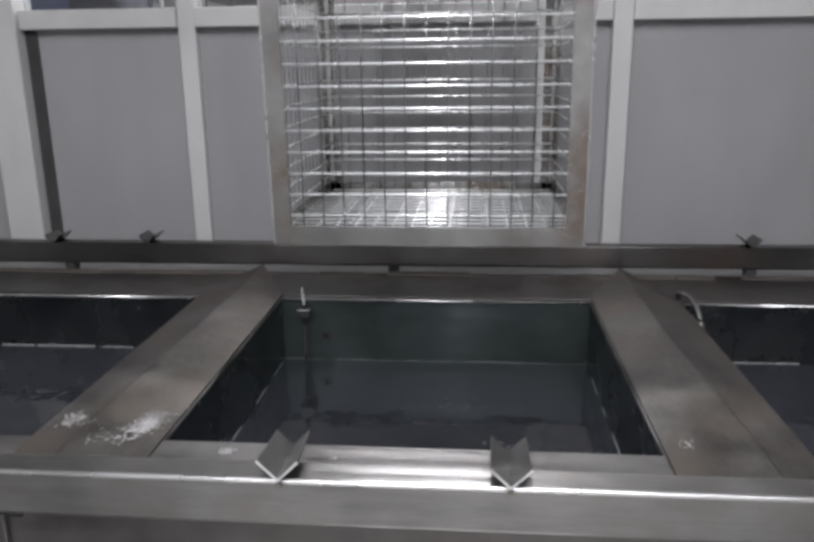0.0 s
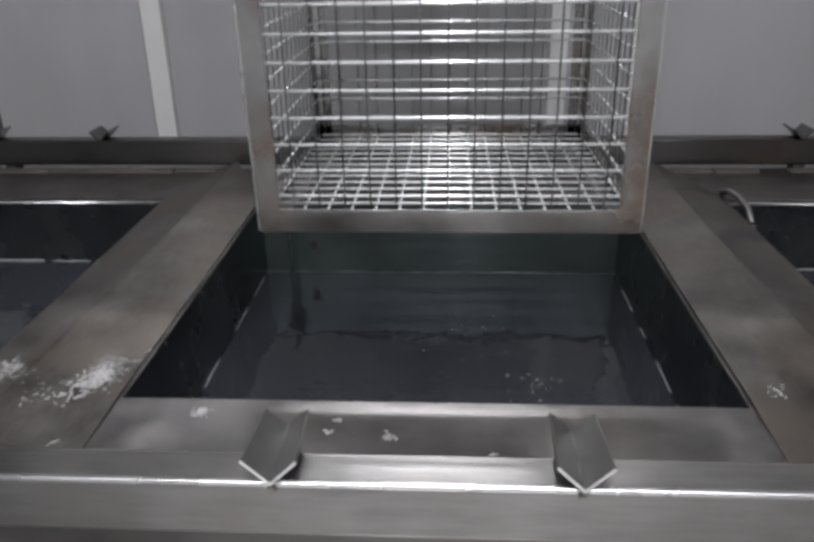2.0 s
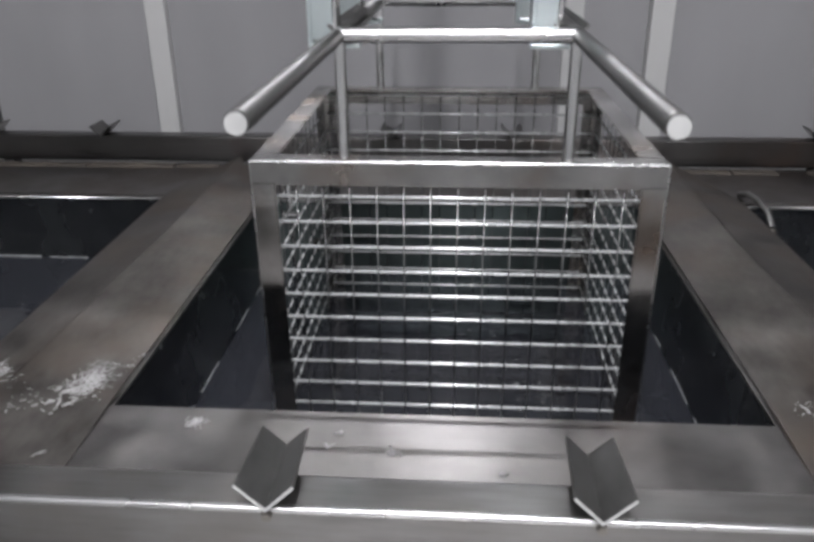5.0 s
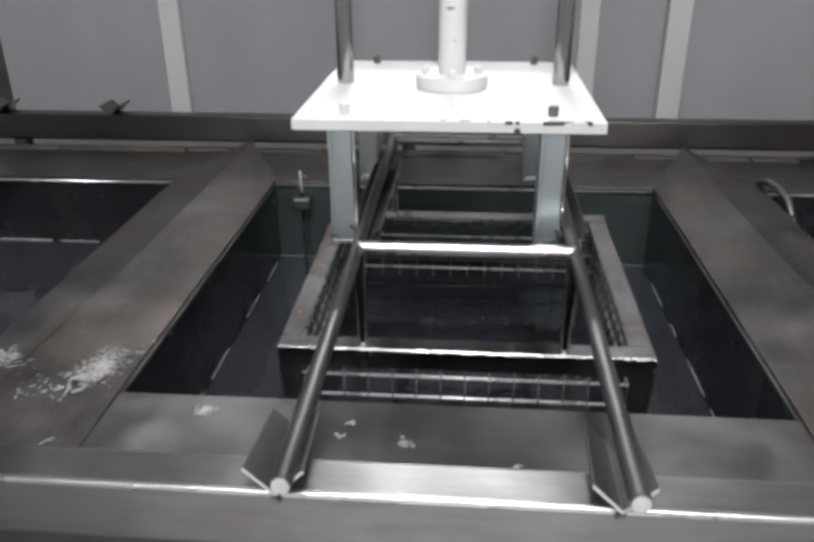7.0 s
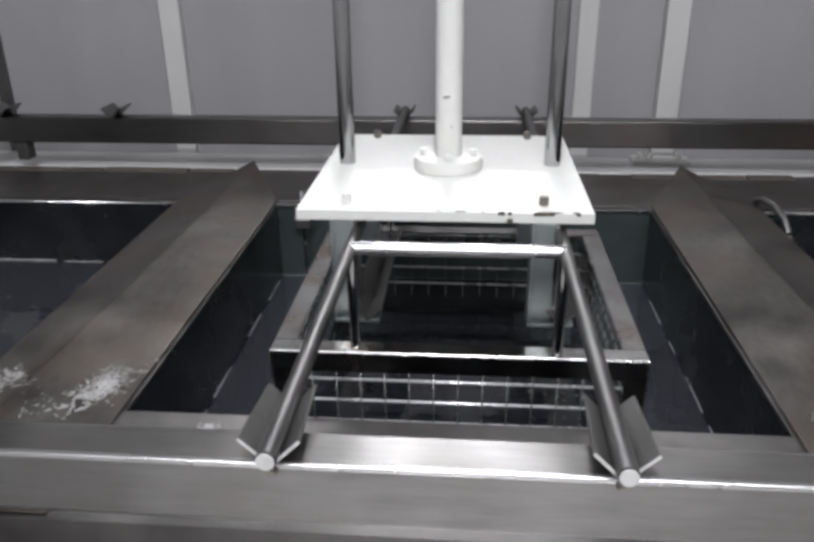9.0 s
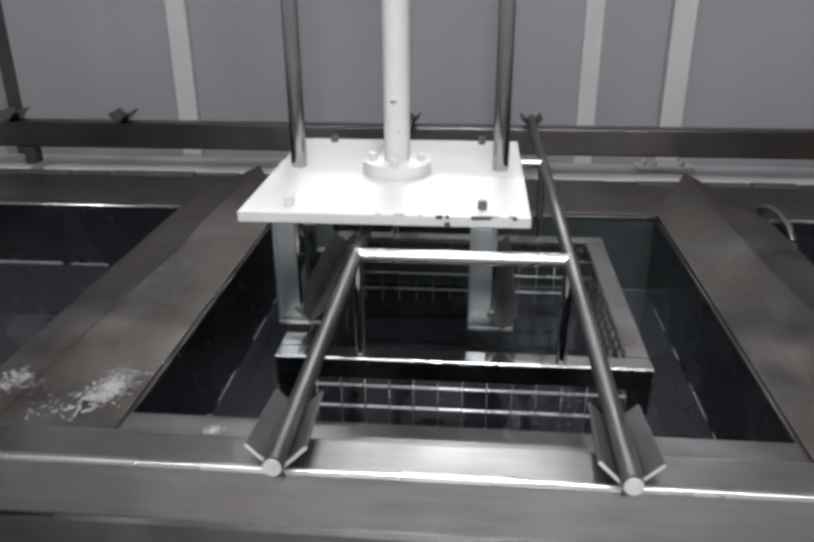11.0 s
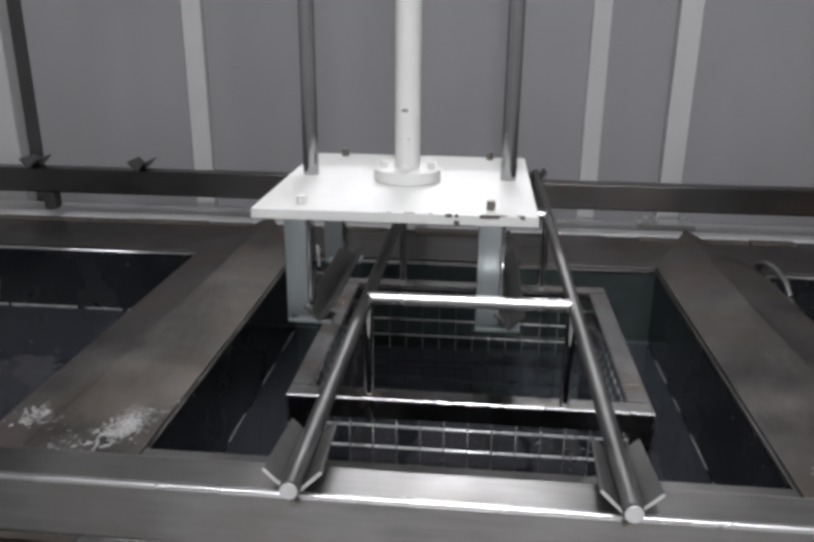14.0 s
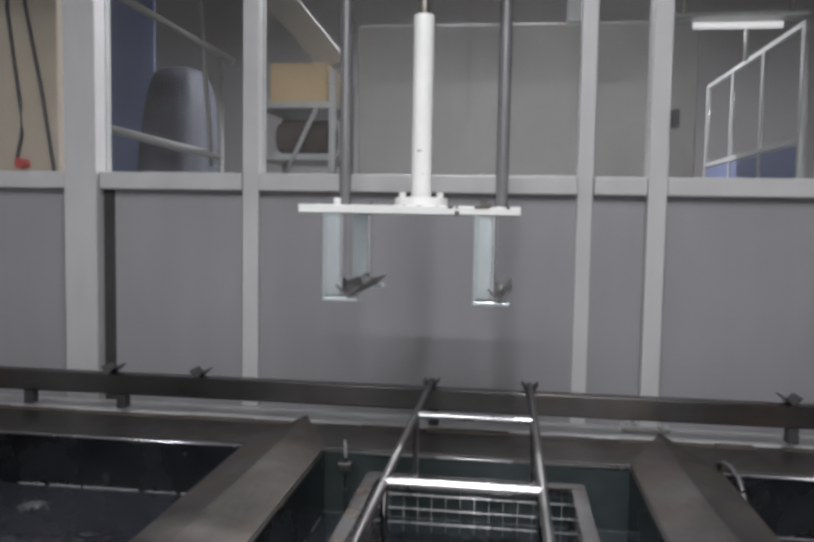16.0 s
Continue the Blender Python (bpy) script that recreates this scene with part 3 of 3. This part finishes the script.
def build_lift():
    """Origin at the middle of the plate's upper face."""
    lift = thing("lift_carriage", "white painted lift plate with chrome guide rods and four hooks", "lift", pose(-0.0125, 0.387, 1.7))
    w, d, t = 0.1705, 0.1805, 0.013
    part("plate", box((-w, -d, -t), (w, d, 0), 0.0012), PAINT, lift, "white painted steel plate with chipped edges")
    rnd = random.Random(5)
    for x, y, lx in ((0.02, -d, 0.010), (0.066, -d, 0.007), (0.12, -d, 0.030), (-0.005, -d, 0.005), (0.075, -d, 0.004), (0.045, -d, 0.004), (0.150, -d, 0.008)):
        part("paint_chip", extrude([(x + lx * (u - 0.5) * (1 + 0.3 * rnd.random()), y + v * 0.003 + rnd.uniform(-0.001, 0.001)) for u, v in
                                    ((0, -0.1), (1, -0.1), (0.9, 0.5), (0.6, 0.8), (0.4, 0.5), (0.15, 0.7))], -0.0035, 0.0005, "z"), CHIP, lift)
    part("paint_chip", box((0.072, -d - 0.0006, -t - 0.0003), (0.079, -d + 0.003, -t + 0.006), 0.001), CHIP, lift)
    for s in (-1, 1):
        part("guide_rod", rod((s * 0.140, 0.018, -0.004), (s * 0.140, 0.018, 1.70), 0.0110, 24), GUIDE, lift, "polished chrome guide rod")
        for y in (-d + 0.028, d - 0.020):
            x = s * 0.115
            bolt = part("bolt", rod((x, y, 0.0), (x, y, 0.011), 0.0062, 6, 0.0008), BOLT if s > 0 or y > 0 else PAINT, lift)
    part("centre_tube", rod((0, 0.0, 0.0), (0, 0.0, 0.33), 0.0175, 28, 0.001), PAINT, lift, "white painted lifting tube")
    part("paint_chip", box((-0.007, -0.0180, 0.096), (0.002, -0.0170, 0.0985), 0.0004), CRADLE, lift)
    part("paint_chip", box((0.002, -0.0180, 0.058), (0.005, -0.0170, 0.0595), 0.0004), CRADLE, lift)
    part("piston", rod((0, 0.0, 0.33), (0, 0.0, 1.70), 0.010, 20), BOLT, lift, "dark steel piston rod")
    flange = part("flange", rod((0, 0.0, 0.0), (0, 0.0, 0.017), 0.046, 36, 0.0015), PAINT, lift, "white round flange")
    for k in range(4):
        a = radians(45 + 90 * k + 45)
        part("flange_bolt", rod((0.033 * math.cos(a), 0.033 * math.sin(a), 0.017), (0.033 * math.cos(a), 0.033 * math.sin(a), 0.026), 0.0065, 6, 0.0008), PAINT, flange)
    # hooks open to one side, joined by a V cradle
    for x in (-0.092, 0.143):
        hook = part("hook", vee(-0.179, 0.097, 0.024), CRADLE, lift, "galvanised hook with a V cradle", pose(x, 0, -0.1405))
        for y in (-0.172, 0.063):
            part("hook_bar", box((-0.041, y, -0.004), (-0.036, y + 0.030, 0.1275), 0.0008), ZINC, hook)
            part("hook_flange", box((-0.036, y + 0.0005, 0.0), (-0.014, y + 0.0045, 0.1275), 0.0008), ZINC, hook)
            # thin strip of brighter steel along the flange
            part("hook_edge", box((-0.0135, y + 0.001, 0.002), (-0.0095, y + 0.029, 0.127), 0.0006), CHROME, hook, "bright edge strip")
            part("foot", box((-0.041, y, -0.0095), (0.014, y + 0.030, -0.0045), 0.0008), ZINC, hook)
    return lift


lift = build_lift()

gantry = tagged(thing("gantry_beam", "grey overhead gantry beam guiding the lift rods", "gantry"), kind="structure")
part("girder", box((-2.5, 0.33, 2.56), (2.5, 0.46, 2.68), 0.004), DARKBEAM, gantry)
for x in (-2.44, 2.44):
    part("gantry_post", box((x - 0.05, 0.345, 0.0), (x + 0.05, 0.445, 2.56), 0.004), DARKBEAM, gantry)

# ---------------------------------------------------------------- small things on and in the line
for fx, fy, fz, turn, watts in FIXTURES:
    lampbody = thing("ceiling_light", "white fluorescent batten light hung under the ceiling", "ceiling light", pose(fx, fy, fz, 0, 0, turn), "ceiling lights")
    part("housing", extrude([(-0.06, -0.035), (0.06, -0.035), (0.035, 0.02), (-0.035, 0.02)], -0.62, 0.62, "x", 0.003), PROFILE, lampbody)
    for y in (-0.03, 0.03):
        part("tube", rod((-0.58, y, -0.052), (0.58, y, -0.052), 0.013, 14), TUBE, lampbody, "glowing fluorescent tube")
    for x in (-0.5, 0.5):
        part("hanger", rod((x, 0, 0.02), (x, 0, 3.6 - fz), 0.004, 8), BOLT, lampbody)


def build_probe(x, y, label):
    """A bent level probe that hooks over the tank's back edge."""
    probe = thing("level_probe", label, "probe", pose(x, y, 0))
    part("bent_rod", tube_path([(0.002, 0.030, 0.853), (-0.002, 0.026, 0.868), (-0.004, 0.012, 0.874), (0.0, -0.004, 0.866), (0.002, -0.008, 0.845),
                                (0.002, -0.008, 0.80), (0.002, -0.008, 0.60)], 0.0035, 8), CHROME, probe)
    part("clip_block", box((-0.014, -0.016, 0.816), (0.016, 0.006, 0.836), 0.003), CRADLE, probe, "grey clip block")
    return probe


build_probe(-0.271, 0.616, "bent steel level probe clipped in the tank corner")


def build_drain_hook():
    hook = thing("pipe_hook", "bent galvanised pipe hooked over the tank edge", "pipe", pose(0, 0, 0))
    part("pipe", tube_path([(0.503, 0.672, 0.858), (0.509, 0.652, 0.866), (0.515, 0.618, 0.866), (0.520, 0.585, 0.856), (0.522, 0.566, 0.838)],
                           0.0055, 10), CRADLE, hook)
    part("pipe_end", rod((0.522, 0.564, 0.836), (0.522, 0.558, 0.820), 0.008, 12, 0.001), BOLT, hook)
    return hook


build_drain_hook()

plug = thing("overflow_port", "round black overflow port in the tank wall", "port", pose(-0.229, OPEN_Y, 0.769))
part("ring", rod((0, -0.0035, 0), (0, -0.0005, 0), 0.010, 18, 0.0008), BOLT, plug)
part("hole", rod((0, -0.0045, 0), (0, -0.0036, 0), 0.007, 18), DARK, plug)

# bright deposit line where the water meets the walls
for k, cx in enumerate(tank_centres):
    wz = (0.732, WATER_Z, 0.725)[k]
    line = thing("water_mark", "broken pale deposit line along the tank wall", "deposit", pose(cx, 0, wz), "deposit lines", "stuff")
    rnd = random.Random(11 + k)
    for x0, y0, x1, y1 in ((-OPEN_X, OPEN_Y, OPEN_X, OPEN_Y), (-OPEN_X, 0.02, -OPEN_X, OPEN_Y), (OPEN_X, 0.02, OPEN_X, OPEN_Y)):
        bm = bmesh.new()
        u = 0.0
        while u < 0.97:
            v = min(1.0, u + rnd.uniform(0.03, 0.16))
            ax, ay, bx, by = x0 + (x1 - x0) * u, y0 + (y1 - y0) * u, x0 + (x1 - x0) * v, y0 + (y1 - y0) * v
            h = rnd.uniform(0.0005, 0.0012) if cx == 0 else rnd.uniform(0.0020, 0.0036)
            e = 0.0009 if cx == 0 else 0.0015
            add_box(bm, (min(ax, bx) - e, min(ay, by) - e, 0.0), (max(ax, bx) + e, max(ay, by) + e, h))
            u = v + (rnd.uniform(0.05, 0.16) if cx == 0 and x0 == x1 else rnd.uniform(0.0, 0.05) if rnd.random() < 0.7 else rnd.uniform(0.04, 0.12))
        part("deposit", bm, DEPOSIT, line)


def crust(name, cx, cy, w, d, count, seed, label, lean=0.6, base=DECK_Z + 0.0045):
    """Flaky white scale: many small irregular chips scattered thickest in the middle."""
    rnd = random.Random(seed)
    bm = bmesh.new()
    for _ in range(count):
        u, v = rnd.gauss(0, 0.42), rnd.gauss(0, 0.42)
        if abs(u) > 1 or abs(v) > 1:
            continue
        x, y = cx + u * w + v * d * lean * 0.3, cy + v * d
        r = rnd.uniform(0.0004, 0.0012) * (1.3 - abs(u) * 0.6)
        a0, k = rnd.uniform(0, 6.28), rnd.randint(5, 7)
        long = rnd.uniform(1.2, 5.5)
        ang = rnd.gauss(0.75, 0.65)
        h = rnd.uniform(0.0003, 0.0012)
        low, top = [], []
        for i in range(k):
            a = a0 + 6.283 * i / k
            q = r * rnd.uniform(0.6, 1.2)
            px, py = q * long * math.cos(a), q * math.sin(a)
            gx, gy = px * math.cos(ang) - py * math.sin(ang), px * math.sin(ang) + py * math.cos(ang)
            low.append(bm.verts.new((x + gx, y + gy, base - 0.001)))
            top.append(bm.verts.new((x + gx * 0.75, y + gy * 0.75, base + h)))
        bm.faces.new(top)
        for i in range(k):
            bm.faces.new((low[i], low[(i + 1) % k], top[(i + 1) % k], top[i]))
    bmesh.ops.recalc_face_normals(bm, faces=bm.faces)
    return tagged(link(name, bm, SCALE), label, "scale", kind="stuff")


crust("lime_scale", -0.356, 0.045, 0.030, 0.050, 620, 3, "flaky white lime scale dried on the steel cover")
crust("lime_scale", -0.455, 0.050, 0.038, 0.036, 240, 4, "flaky white lime scale dried on the steel cover")
crust("lime_scale", -0.385, 0.0, 0.055, 0.030, 60, 5, "thin white lime scale spots on the steel cover")
crust("lime_scale", 0.357, 0.112, 0.006, 0.008, 9, 6, "small white scale scratches on the steel cover")
crust("lime_scale", 0.356, 0.022, 0.020, 0.022, 20, 7, "small white scale scratches on the steel cover")

crust("lime_scale", -0.229, -0.024, 0.013, 0.01, 46, 40, "small pale dried drips on the deck sheet", 0.2, DECK_Z + 0.0008)
crust("lime_scale", -0.353, -0.080, 0.008, 0.006, 16, 41, "small pale dried drips on the deck sheet", 0.2, DECK_Z + 0.0008)
crust("lime_scale", -0.192, -0.137, 0.007, 0.005, 12, 42, "small pale dried drips on the deck sheet", 0.2, DECK_Z + 0.0008)
crust("lime_scale", -0.038, -0.060, 0.01, 0.012, 18, 43, "small pale dried drips on the deck sheet", 0.2, DECK_Z + 0.0008)
crust("lime_scale", -0.096, -0.054, 0.006, 0.006, 8, 44, "small pale dried drips on the deck sheet", 0.2, DECK_Z + 0.0008)
crust("lime_scale", 0.060, -0.085, 0.008, 0.006, 8, 45, "small pale dried drips on the deck sheet", 0.2, DECK_Z + 0.0008)
crust("lime_scale", -0.089, -0.033, 0.007, 0.005, 8, 46, "small pale dried drips on the deck sheet", 0.2, DECK_Z + 0.0008)


def foam(cx, cy, wz, spread, count, seed, label):
    rnd = random.Random(seed)
    bm = bmesh.new()
    for _ in range(count):
        r = rnd.uniform(0.0009, 0.0030)
        x, y = cx + rnd.gauss(0, 0.45) * spread, cy + rnd.gauss(0, 0.45) * spread
        bmesh.ops.create_icosphere(bm, subdivisions=2, radius=r, matrix=pose(x, y, wz + r * 0.2) @ Matrix.Diagonal((1, 1, 0.7, 1)))
    for f in bm.faces:
        f.smooth = True
    return tagged(link("foam", bm, BUBBLE), label, "foam", kind="stuff")


foam(-0.925, 0.515, 0.732, 0.030, 90, 21, "cluster of clear foam bubbles on the water")
foam(-0.60, 0.50, 0.732, 0.09, 22, 22, "few scattered foam bubbles on the water")
foam(0.055, 0.075, WATER_Z, 0.085, 34, 24, "scattered clear bubbles on the wash water")
foam(0.02, 0.38, WATER_Z, 0.11, 22, 25, "scattered clear bubbles on the wash water")
foam(0.14, 0.25, WATER_Z, 0.05, 26, 26, "scattered clear bubbles on the wash water")
foam(-0.70, 0.42, 0.732, 0.10, 18, 23, "few scattered foam bubbles on the water")

plate = thing("mounting_plate", "white mounting plate with two lugs on the ledge", "bracket", pose(0.41, 0.985, 0.837))
part("base", box((-0.058, -0.022, -0.001), (0.060, 0.022, 0.008), 0.002), PAINT, plate)
for x in (-0.040, -0.020, 0.038):
    part("lug", rod((x, 0, 0.008), (x, 0, 0.019), 0.007, 8, 0.001), PAINT, plate)

seam = thing("panel_joint", "bright steel edge of a joint in the front panel", "joint", pose(-0.450, DECK_FRONT - 0.002, 0.775))
part("edge_strip", box((-0.003, -0.004, 0.0), (0.003, 0.002, 0.062), 0.001), BEAM, seam)
part("dark_gap", box((-0.03, -0.003, 0.058), (0.024, 0.0015, 0.07), 0.001), DARK, seam)

# ---------------------------------------------------------------- the room behind the glass
cabinet = thing("grey_cabinet", "tall plain grey sheet metal cabinet behind the glass", "cabinet", pose(0, 2.6, 0))
part("body", box((-0.655, 0.004, 0.0), (0.87, 0.70, 2.24), 0.004), CABINET, cabinet)
part("door", box((-0.65, -0.014, 0.02), (0.38, 0.003, 2.232), 0.004), CABINET, cabinet)
part("door", box((0.386, -0.014, 0.02), (0.865, 0.003, 2.232), 0.004), CABINET, cabinet)
part("handle", box((0.755, -0.045, 1.77), (0.790, -0.014, 1.85), 0.008), DARK, cabinet, "black door handle")

shelf = thing("storage_rack", "white metal storage rack with a slanted brace", "rack", pose(0, 2.4, 0))
for x in (-1.06, -0.73):
    for y in (0.0, 0.38):
        part("upright", box((x - 0.016, y, 0), (x + 0.016, y + 0.03, 2.0 if x > -1 else 1.86), 0.003), PROFILE, shelf)
for z in (0.5, 1.05, 1.62, 1.85):
    part("shelf_board", box((-1.078, -0.004, z - 0.018), (-0.712, 0.414, z + 0.012), 0.003), PROFILE, shelf)
part("brace", tube_path([(-0.94, -0.008, 1.54), (-0.80, -0.008, 1.83)], 0.011, 8), PROFILE, shelf)
carton = tagged(link("carton", box((-1.02, 2.42, 1.8635), (-0.76, 2.75, 2.036), 0.004), CARTON), "buff cardboard carton on the storage rack", "box")
goods = tagged(link("wrapped_bundle", rod((-1.03, 2.60, 1.72), (-0.76, 2.60, 1.72), 0.086, 14, 0.02), BROWN), "dark brown wrapped bundle on the storage rack", "bundle")

stair = thing("steel_stair", "white painted steel stair with slanted rails", "stair", pose(0, 2.8, 0))
part("hand_rail", tube_path([(-2.25, 0, 2.63), (-1.337, 0, 2.12)], 0.018, 8), PROFILE, stair)
part("stringer", tube_path([(-2.35, 0, 1.87), (-1.391, 0, 1.64)], 0.020, 8), PROFILE, stair)
part("rail_post", tube_path([(-1.514, 0, 2.43), (-1.446, 0, 1.60)], 0.013, 8), PROFILE, stair)
part("rail_post", tube_path([(-1.40, 0, 2.155), (-1.40, 0, 0.0)], 0.016, 8), PROFILE, stair)
part("rail_post", tube_path([(-2.25, 0, 2.63), (-2.25, 0, 0.0)], 0.016, 8), PROFILE, stair)
duct = thing("slanted_duct", "pale slanted sheet metal duct under the ceiling", "duct", pose(0, 2.9, 0))
part("duct_body", extrude([(-1.50, 2.72), (-1.26, 2.72), (-0.78, 2.15), (-0.90, 2.10)], 0.0, 0.12, "y", 0.004), PROFILE, duct)
part("duct_strap", rod((-1.30, 0.06, 2.6), (-1.30, 0.06, 3.6), 0.006, 8), BOLT, duct)

sheet = thing("blue_panel", "flat blue sheet panel on dark legs behind the stair", "panel", pose(0, 3.9, 0))
part("panel_sheet", box((-3.18, 0.0, 0.35), (-2.29, 0.03, 2.78), 0.006), BLUE, sheet)
for x in (-3.12, -2.40):
    part("panel_leg", box((x, 0.03, 0.0), (x + 0.05, 0.08, 2.4), 0.004), DARK, sheet)


def build_covered_machine():
    """A machine under a loose dust cover: rounded, folded and wider at the floor."""
    bm = bmesh.new()
    rings = []
    for k in range(17):
        v = k / 16
        z = 2.17 * math.sin(v * math.pi / 2) ** 0.9
        shrink = math.cos(v * math.pi / 2) ** 0.36
        ring = []
        for i in range(40):
            a = 6.2832 * i / 40
            fold = 1 + 0.05 * noise.noise(Vector((math.cos(a) * 3, math.sin(a) * 3, z * 1.5))) + 0.025 * math.sin(9 * a) * (1 - v)
            c, q = math.cos(a), math.sin(a)
            ring.append(bm.verts.new((-1.80 + 0.235 * shrink * fold * math.copysign(abs(c) ** 0.7, c), 0.28 + 0.28 * shrink * fold * math.copysign(abs(q) ** 0.7, q), z)))
        rings.append(ring)
    for a, b in zip(rings, rings[1:]):
        for i in range(40):
            bm.faces.new((a[i], a[(i + 1) % 40], b[(i + 1) % 40], b[i])).smooth = True
    bmesh.ops.remove_doubles(bm, verts=bm.verts, dist=0.001)
    bmesh.ops.recalc_face_normals(bm, faces=bm.faces)
    tagged(link("covered_machine", bm, COVER, None, "", pose(0, 2.95, 0)), "machine under a loose grey-blue dust cover", "machine")


build_covered_machine()
pipe_stand = thing("pipe_stand", "thin black upright pipe behind the partition", "pipe", pose(-1.215, 1.35, 0))
part("pipe", rod((0, 0, 0), (0, 0, 3.6), 0.006, 10), DARK, pipe_stand)

column = thing("cream_column", "cream painted column with black cables", "column", pose(0, 1.9, 0))
part("column_body", box((-2.10, 0.02, 0.0), (-1.735, 0.30, 3.6), 0.006), CREAM, column)
part("cable", tube_path([(-1.943, 0.012, 2.95), (-1.94, 0.012, 2.15), (-1.89, 0.010, 1.78), (-1.885, 0.010, 1.66), (-1.91, 0.012, 1.56)], 0.008, 8), DARK, column)
part("cable", tube_path([(-1.88, 0.012, 2.95), (-1.865, 0.012, 2.18), (-1.80, 0.010, 1.85), (-1.745, 0.010, 1.50), (-1.74, 0.012, 0.6)], 0.008, 8), DARK, column)
knob = part("push_button", rod((-1.875, 0.02, 1.545), (-1.875, -0.03, 1.545), 0.022, 16, 0.004), RED, column, "red round push button")

screen = thing("glazed_screen", "white framed glazed screen with blue lower panels", "partition", pose(1.235, 0, 0))
for y in (2.38, 2.88, 3.38, 3.9):
    part("screen_post", box((-0.012, y, 0), (0.012, y + 0.024, 2.18), 0.003), PROFILE, screen)
for z in (0.08, 1.70, 2.17):
    part("screen_rail", box((-0.010, 2.42, z - 0.012), (0.010, 3.90, z + 0.012), 0.002), PROFILE, screen)
for y in (2.42, 2.92, 3.42):
    part("lower_panel", box((-0.006, y, 0.10), (0.006, y + 0.455, 1.68)), BLUE, screen)
    upper = part("upper_pane", box((-0.003, y, 1.72), (0.003, y + 0.455, 2.15)), GLASS, screen)
    upper.visible_shadow = False

hung = thing("hanging_light", "white hanging batten light behind the glass", "ceiling light", pose(0.915, 2.2, 2.13))
part("reflector", extrude([(-0.05, 0.012), (0.05, 0.012), (0.035, 0.03), (-0.035, 0.03)], -0.25, 0.25, "x", 0.002), PAINT, hung)
part("tube", rod((-0.165, 0, -0.012), (0.165, 0, -0.012), 0.013, 14), DIMTUBE, hung, "dimly glowing fluorescent tube")
part("pull_rod", rod((0.034, 0, -0.024), (0.036, 0, -0.15), 0.008, 8), PAINT, hung)
for x in (-0.2, 0.2):
    part("hanger", rod((x, 0, 0.03), (x, 0, 1.47), 0.004, 8), BOLT, hung)
box_white = thing("conduit_box", "white square conduit dropping from the ceiling", "conduit", pose(0.312, 2.2, 2.135))
part("conduit", box((-0.042, -0.03, 0.0), (0.042, 0.03, 1.465), 0.003), PAINT, box_white)


def motions():
    def beam_z(t):
        w = 2 * math.pi * t / 2.572
        rest = 0.9275 - 0.0071 * min(1.0, max(0.0, (t - 4.5) / 2.5))
        return rest - 0.02084 * math.cos(w) + 0.02037 * math.sin(w) + 0.00188 * math.cos(2 * w) + 0.00586 * math.sin(2 * w)

    ticks = [i * 0.2 for i in range(81)]
    for beam in (front_beam, back_beam):
        walk(beam, [(t, pose(0, 0, beam_z(t))) for t in ticks])
    SEAT = 0.0203
    lowering = [(0.0, 1.637), (0.5, 1.638), (1.0, 1.624), (1.5, 1.592), (2.0, 1.535), (2.5, 1.475), (3.0, 1.418), (3.5, 1.357), (4.0, 1.3045),
                (4.5, 1.244), (5.0, 1.184), (5.5, 1.123), (6.0, 1.063), (6.5, 1.003), (6.8, 0.966)]
    landed = [t for t in ticks if t > 7.1]
    walk(basket, [(t, pose(ROD_MID + 0.010, 0, z)) for t, z in lowering] + [(7.0, pose(ROD_MID + 0.008, 0, 0.937, 1.8))] + [(t, pose(ROD_MID, 0, beam_z(t) + SEAT)) for t in landed])
    CARRY = 0.130
    rows = [(t, -0.0125, z + CARRY) for t, z in lowering]
    rows += [(7.0, -0.0125, 1.0727), (7.25, -0.0115, 1.046), (7.5, -0.011, 1.0203), (8.0, -0.011, 1.0056), (8.5, -0.0125, 0.994), (9.0, -0.0139, 0.9926), (9.5, -0.0139, 0.9926),
             (9.9, -0.030, 0.9926), (10.4, -0.074, 0.993), (10.8, -0.0905, 0.993), (11.5, -0.0911, 0.9935), (12.5, -0.0911, 0.993), (13.0, -0.0914, 0.9935),
             (13.5, -0.0914, 1.0108), (14.0, -0.0913, 1.0552), (14.5, -0.0908, 1.119), (15.0, -0.0908, 1.1938), (15.5, -0.0911, 1.2785), (16.0, -0.0925, 1.3732)]
    walk(lift, [(t, pose(x, 0.387, z)) for t, x, z in rows])


motions()
